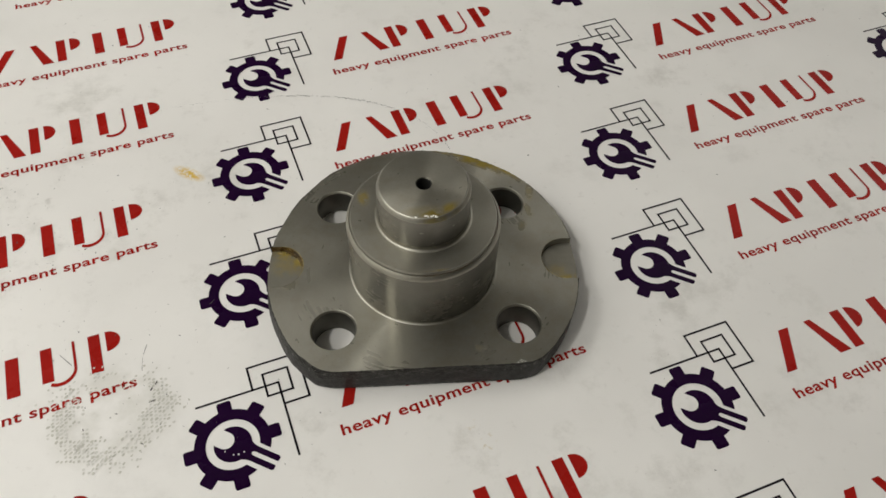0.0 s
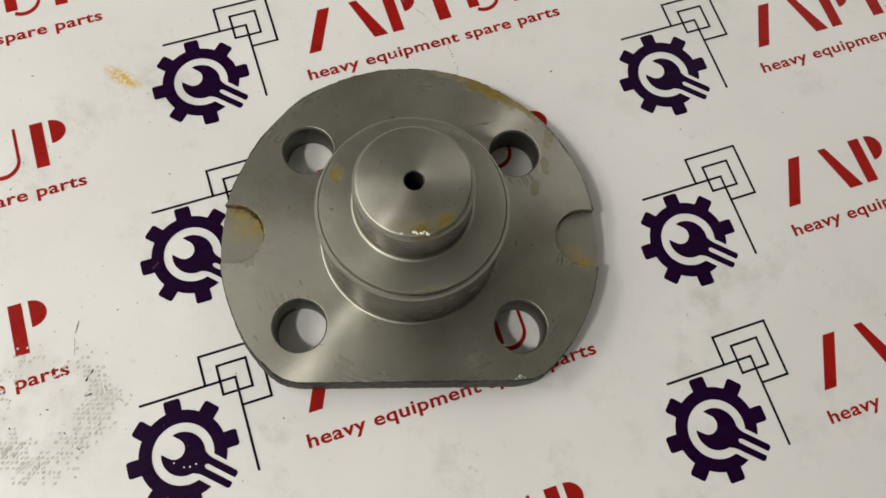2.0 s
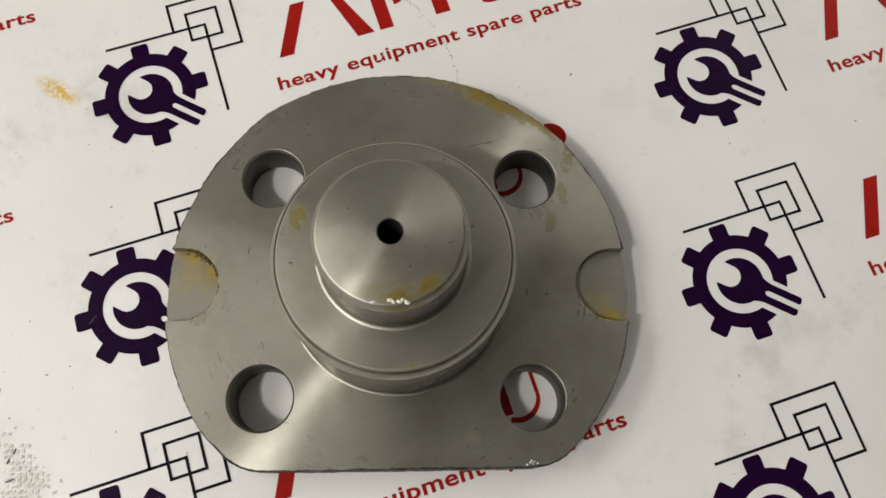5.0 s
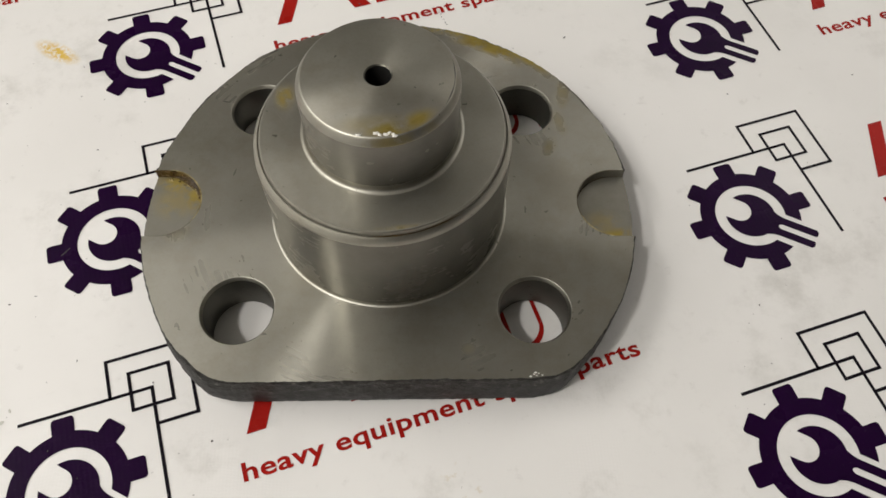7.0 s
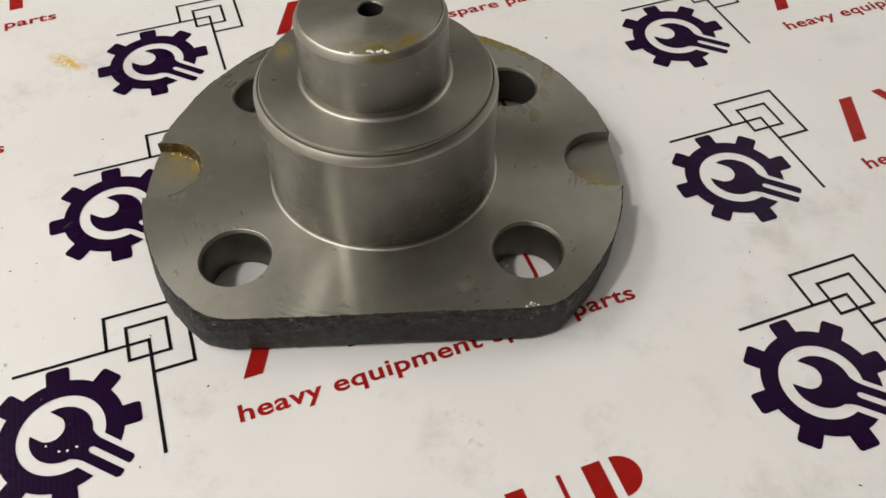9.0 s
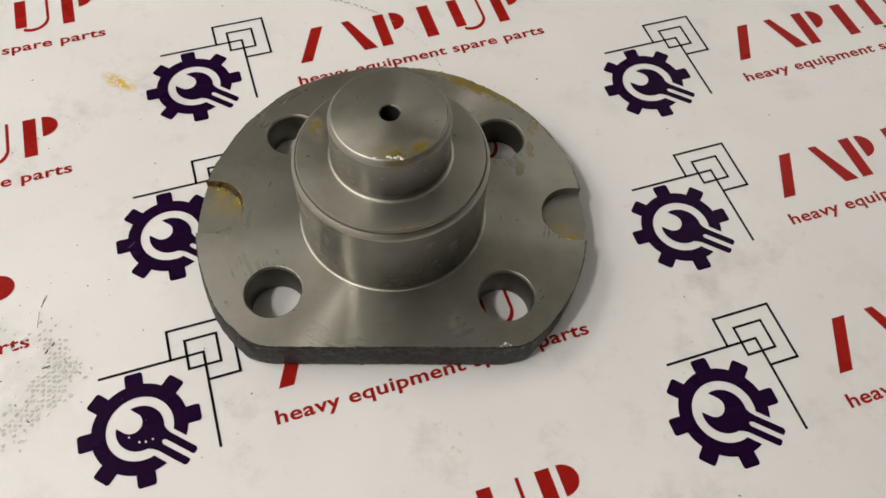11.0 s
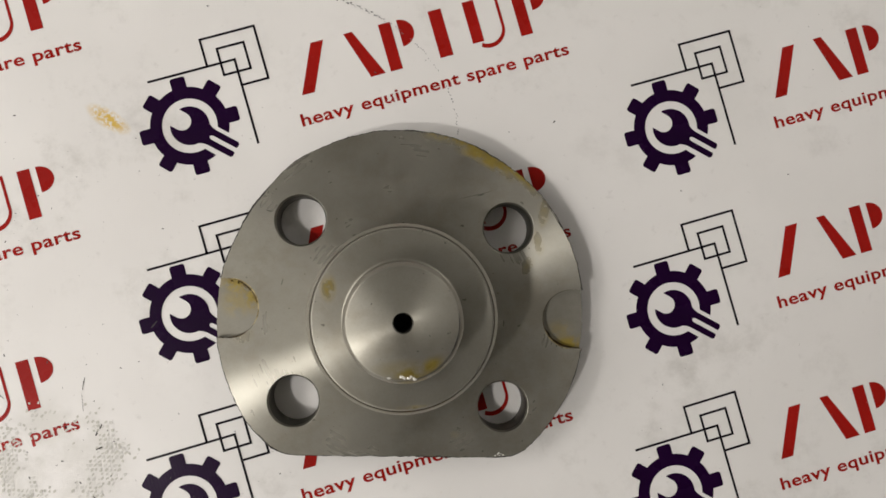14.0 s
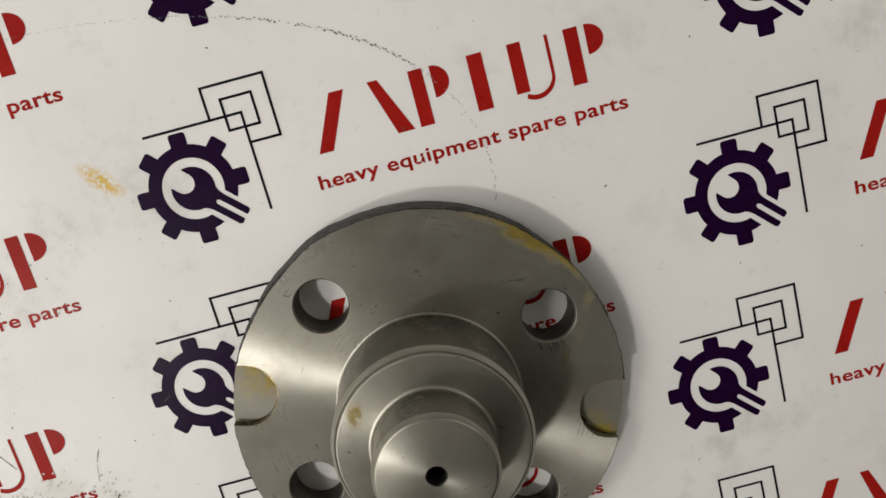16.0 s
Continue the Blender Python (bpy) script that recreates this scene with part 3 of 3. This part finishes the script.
            part("oil_bead", chips(beads, POCKET + 0.15, 0.42), M_GLINT, pocket, "beads of thick oil with glints painted bright gold")
        else:
            part("sludge", along_edge(curve, 0, 22, 1.3, POCKET + 0.22, 4, 3.0), M_SLUDGE, pocket)
            part("lip", along_edge(curve, 2, 18, -0.28, TOP + 0.035, 9), M_GLINT, pocket, "oily lip with its glint painted bright gold")

    # bolt holes
    for x, y in HOLES:
        bm = bmesh.new()
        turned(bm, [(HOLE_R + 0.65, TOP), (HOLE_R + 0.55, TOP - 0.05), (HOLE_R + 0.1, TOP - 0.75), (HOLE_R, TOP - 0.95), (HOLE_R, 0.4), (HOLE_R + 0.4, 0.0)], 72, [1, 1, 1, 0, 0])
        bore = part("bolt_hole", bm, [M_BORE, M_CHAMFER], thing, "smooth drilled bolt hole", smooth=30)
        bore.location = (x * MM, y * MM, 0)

    # the wide boss
    bm = bmesh.new()
    outside = [(31.0, TOP), (30.6, TOP + 0.1), (30.35, TOP + 0.35), (30.2, TOP + 0.8), (30.2, 41.8), (30.12, 42.25)]
    shoulder = [(29.97, 42.65), (29.68, 43.15), (29.34, 43.6), (29.06, 43.86), (28.94, 43.76)]
    groove = [(28.84, 43.55), (28.7, 43.55), (28.6, 44.2), (28.48, 44.65), (28.28, 44.86), (28.0, 44.9), (17.6, 44.9)]
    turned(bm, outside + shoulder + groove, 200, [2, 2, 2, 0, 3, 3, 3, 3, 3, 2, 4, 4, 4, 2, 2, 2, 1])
    part("wide_boss", bm, [M_WALL_DIM, M_BOSS, M_EDGE, M_CHAMFER, M_GROOVE], thing, smooth=34)

    # the narrow spigot with its oil hole
    bm = bmesh.new()
    foot = [(19.0, 44.9), (18.6, 44.97), (18.2, 45.2), (17.95, 45.6), (17.82, 46.2), (17.8, 46.8)]
    crown = [(17.8, 60.5), (17.72, 60.8), (17.45, 61.3), (17.05, 61.9), (16.8, 62.2), (16.45, 62.4)]
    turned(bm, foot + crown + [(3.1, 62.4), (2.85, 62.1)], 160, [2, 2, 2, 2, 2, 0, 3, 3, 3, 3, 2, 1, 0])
    spigot = part("spigot", bm, [M_WALL_DIM, M_SPIGOT, M_EDGE, M_CROWN], thing, smooth=34)
    bm = bmesh.new()
    # The hole's inside is near-black, far darker than the bores.
    turned(bm, [(2.85, 62.1), (2.85, 40.0), (0.05, 39.0)], 48)
    part("oil_hole", bm, M_DARK, spigot, "narrow black oil hole", smooth=30)
    return thing


flange = build_flange()


# ---------------------------------------------------------------- small marks on the flange
def sliver(r0, r1, z, a0, a1, material, name, label):
    """A thin curved mark on a round edge (mm, degrees)."""
    bm = bmesh.new()
    steps = 24
    rows = []
    for k in range(steps + 1):
        t = k / steps
        a = radians(a0 + (a1 - a0) * t)
        w = (r1 - r0) * math.sin(math.pi * min(max(t, 0.03), 0.97)) * (0.7 + 0.3 * math.sin(9 * t))
        rows.append([bm.verts.new((r * MM * math.cos(a), r * MM * math.sin(a), z * MM)) for r in (r1 - w, r1)])
    for a, b in zip(rows, rows[1:]):
        bm.faces.new((a[0], a[1], b[1], b[0]))
    return part(name, bm, material, flange, label)


part("stamped_mark", chips([(0.2, -15.6), (0.9, -15.9), (2.2, -15.8), (2.9, -15.3), (3.6, -15.7), (3.9, -16.1), (-3.4, -16.0)], 62.36, 0.8), M_NICK, flange, "small bright stamped mark")
# The corner burr is near-white: its highlight is put into the colour.
part("burr", chips([(34.6, -48.9), (35.4, -48.4), (36.1, -48.8), (36.6, -48.2), (37.4, -48.6), (35.9, -47.9)], TOP, 0.4), M_NICK, flange, "burr on the edge, its highlight painted near-white")
chip_rng = random.Random(21)
part("burr", chips([(-42 + 76 * k / 22 + chip_rng.uniform(-1.5, 1.5), -49.25 + chip_rng.uniform(-0.25, 0.3)) for k in range(23)], TOP - 0.12, 0.24), M_EDGE, flange, "small bright burrs along the straight edge")
part("burr", chips([(64.1 * math.cos(radians(a)), 64.1 * math.sin(radians(a))) for a in (196, 203, 209, 214, 216, 219, 222, 224, 225, 318, 321, 327, 335)], TOP - 0.2, 0.36), M_EDGE, flange, "small bright burrs along the round edge")
part("weld_speck", chips([(-1.0, 31.2), (-0.6, 31.9)], TOP, 0.4), M_DARK, flange, "tiny dark burnt speck")
part("weld_speck", chips([(-25.7, 8.9), (-18.2, -24.0), (-16.6, -23.4), (-12.0, -29.5), (-34.0, -20.2), (-12.8, 20.9)], TOP, 0.22), M_DARK, flange)
sliver(16.1, 16.5, 62.42, -32, 16, M_DARK, "edge_chip", "thin dark chipped edge")
sliver(28.6, 29.0, 43.9, -96, -52, M_SLUDGE, "oil_line", "brown oil caught in the groove")
sliver(64.1, 64.55, TOP + 0.05, 28, 42, M_DARK, "rim_dark_line", "thin dark line along the rim")


def scratch(x0, y0, x1, y1, z, w, name, material):
    bm = bmesh.new()
    dx, dy = x1 - x0, y1 - y0
    n = math.hypot(dx, dy)
    px, py = -dy / n * w / 2, dx / n * w / 2
    pts = [(x0, y0), (x0 + dx * 0.3 + px, y0 + dy * 0.3 + py), (x1, y1), (x0 + dx * 0.6 - px, y0 + dy * 0.6 - py)]
    bm.faces.new([bm.verts.new((x * MM, y * MM, z * MM)) for x, y in pts])
    return part(name, bm, material, flange)


scratch(-27.0, 7.0, -20.0, -2.4, 44.93, 0.22, "scratch", M_EDGE)
scratch(18.0, 41.0, 31.0, 44.6, TOP + 0.03, 0.22, "scratch", M_RIM)
scratch(25.0, 42.4, 28.0, 43.4, TOP + 0.035, 0.4, "scratch", M_RIM)
scratch(-49.0, 34.6, -46.4, 34.2, TOP + 0.03, 0.5, "scratch", M_DARK)

# ---------------------------------------------------------------- marks on the mat
def arc_marks():
    """A dashed grey arc that a round part scraped into the vinyl."""
    bm = bmesh.new()
    rng = random.Random(5)
    a = 26.0
    while a < 124:
        u = (a - 75) / 50
        r = 107.45 + (((-8.458 * u + 18.274) * u + 10.885) * u - 11.562) * u - 2.233
        strong = max(math.exp(-((a - 68) / 20) ** 2), 0.6 * math.exp(-((a - 31) / 7) ** 2))
        length = rng.uniform(0.25, 0.7) + 0.8 * strong * rng.random()
        wide = 0.16 + rng.random() * (0.14 + 0.75 * strong)
        if rng.random() < 0.62 + 0.3 * strong:
            r += rng.uniform(-0.25, 0.25) * (1 + 1.2 * strong)
            da = math.degrees(length / r) / 2
            pts = [(r, a - da), (r - wide / 2, a), (r + rng.uniform(-0.2, 0.2), a + da), (r + wide / 2, a + rng.uniform(-0.1, 0.1))]
            bm.faces.new([bm.verts.new(((-70.7 + q * math.cos(radians(d))) * MM, (18.85 + q * math.sin(radians(d))) * MM, 0.00018)) for q, d in pts])
        a += math.degrees(rng.uniform(0.45, 0.95) / 107) * (1.0 + 0.5 * (1 - strong))
    return bm


def ring_stain():
    """Dirt dabs caught on the threads, in a ring where a round part stood."""
    bm = bmesh.new()
    rng = random.Random(17)
    lean = radians(49)
    ux, uy, vx, vy = math.cos(lean), math.sin(lean), -math.sin(lean), math.cos(lean)
    for i in range(-16, 17):
        for j in range(-26, 27):
            a, b = 2.0 * (i + 0.5 * (j % 2)), 1.25 * j
            x, y = a * ux + b * vx, a * uy + b * vy
            r, turn = math.hypot(x, y * 1.08), math.degrees(math.atan2(y, x))
            thick = math.exp(-(((r - 18.0) / 5.8) ** 2))
            thick *= 0.3 + 0.8 * max(math.exp(-(((turn + 5) / 34) ** 2)), math.exp(-(((turn + 112) / 46) ** 2)), 0.7 * math.exp(-(((abs(turn) - 178) / 26) ** 2)))
            thick *= 0.62 + 0.9 * noise.noise(Vector((x * 0.13, y * 0.13, 4.0)))
            if rng.random() > 2.1 * thick:
                continue
            long, wide = rng.uniform(0.55, 1.2) * (0.7 + 0.5 * thick), rng.uniform(0.3, 0.62)
            x, y = RING_AT[0] + x + rng.uniform(-0.25, 0.25), RING_AT[1] + y + rng.uniform(-0.25, 0.25)
            tilt = rng.uniform(-0.35, 0.35)
            c, s = math.cos(lean + tilt), math.sin(lean + tilt)
            ring = [(1.0, 0.1), (0.5, 0.9), (-0.4, 1.0), (-1.0, -0.1), (-0.4, -0.9), (0.6, -0.8)]
            ring = [(p * long * rng.uniform(0.7, 1.1), q * wide * rng.uniform(0.7, 1.2)) for p, q in ring]
            face = bm.faces.new([bm.verts.new(((x + p * c - q * s) * MM, (y + p * s + q * c) * MM, 0.00018)) for p, q in ring])
            face.material_index = 0 if rng.random() < 0.6 else 1
    return bm


tagged(part("ring_stain", ring_stain(), [M_STAIN, M_STAIN_PALE], mat_thing, "faint grey-green ring of dirt dabs"), kind="stuff")

tagged(part("scraped_arc", arc_marks(), M_SCUFF, mat_thing, "dashed grey scrape in an arc"), kind="stuff")


def specks():
    """Grit and pen dots scattered over the mat, thickest near the grimy patch."""
    bm = bmesh.new()
    rng = random.Random(11)
    for k in range(360):
        if k < 60:
            x, y = rng.gauss(-118, 26), rng.gauss(-36, 24)
        elif k < 230:
            x, y = rng.gauss(-165, 26), rng.gauss(40, 26)
        else:
            x, y = rng.uniform(-240, 290), rng.uniform(-120, 230)
        if x * x + y * y < 70 ** 2:
            continue
        size = 0.07 + 0.22 * rng.random() ** 3
        turn = rng.uniform(0, 6.28)
        long = rng.uniform(1.0, 2.6)
        pts = [(long * math.cos(b), math.sin(b) * rng.uniform(0.7, 1.1)) for b in (0.0, 1.1, 2.2, 3.2, 4.3, 5.4)]
        c, s = math.cos(turn), math.sin(turn)
        bm.faces.new([bm.verts.new(((x + size * (px * c - py * s)) * MM, (y + size * (px * s + py * c)) * MM, 0.0002)) for px, py in pts])
    return bm


tagged(part("grit", specks(), M_GRIT, mat_thing, "dark grit and dots"), kind="stuff")


def hairlines():
    """Fine dark cracks and short pen strokes, broken into dashes."""
    bm = bmesh.new()
    rng = random.Random(29)
    for x0, y0, x1, y1, w in ((-114.0, -22.5, -114.8, -27.0, 0.28), (-114.9, -28.5, -114.4, -34.5, 0.16), (-147.6, -24.7, -142.2, -29.7, 0.24), (-109.9, -43.2, -109.5, -42.0, 0.5), (-108.5, -40.8, -107.9, -39.4, 0.5), (-109.8, -48.4, -107.6, -47.5, 0.5), (-90.5, -5.0, -88.6, -2.6, 0.3)):
        n = max(2, round(math.hypot(x1 - x0, y1 - y0) / 1.1))
        for k in range(n):
            a, b = (k + rng.uniform(0.0, 0.25)) / n, (k + rng.uniform(0.7, 1.0)) / n
            line = stroke(x0 + (x1 - x0) * a, y0 + (y1 - y0) * a, x0 + (x1 - x0) * b + rng.uniform(-0.08, 0.08), y0 + (y1 - y0) * b, w * rng.uniform(0.6, 1.1))
            bm.faces.new([bm.verts.new((x * MM, y * MM, 0.00019)) for x, y in line])
    return bm


tagged(part("hairline", hairlines(), M_GRIT, mat_thing, "fine dark cracks and pen strokes"), kind="stuff")


def pale_flecks(points, size):
    bm = bmesh.new()
    rng = random.Random(3)
    for x, y in points:
        n = 6
        bm.faces.new([bm.verts.new(((x + size * rng.uniform(0.6, 1.2) * math.cos(6.283 * k / n)) * MM, (y + size * rng.uniform(0.6, 1.2) * math.sin(6.283 * k / n)) * MM, 0.0002)) for k in range(n)])
    return bm


# Here the print has worn off.
part("pale_fleck", pale_flecks([(-3.6, 79.2), (-3.0, 77.6), (-2.6, 79.9), (-1.6, 78.6), (-2.2, 76.6), (-4.6, 78.1)], 0.42), M_VINYL, mat_thing, "pale flecks for worn print and small painted reflections")
# Pale flecks on the gear paint in small reflections.
part("pale_fleck", pale_flecks([(-79.7, -71.2), (-76.4, -72.7), (-74.5, -72.6), (-72.6, -71.8)], 0.36), M_VINYL, mat_thing, "pale flecks for worn print and small painted reflections")
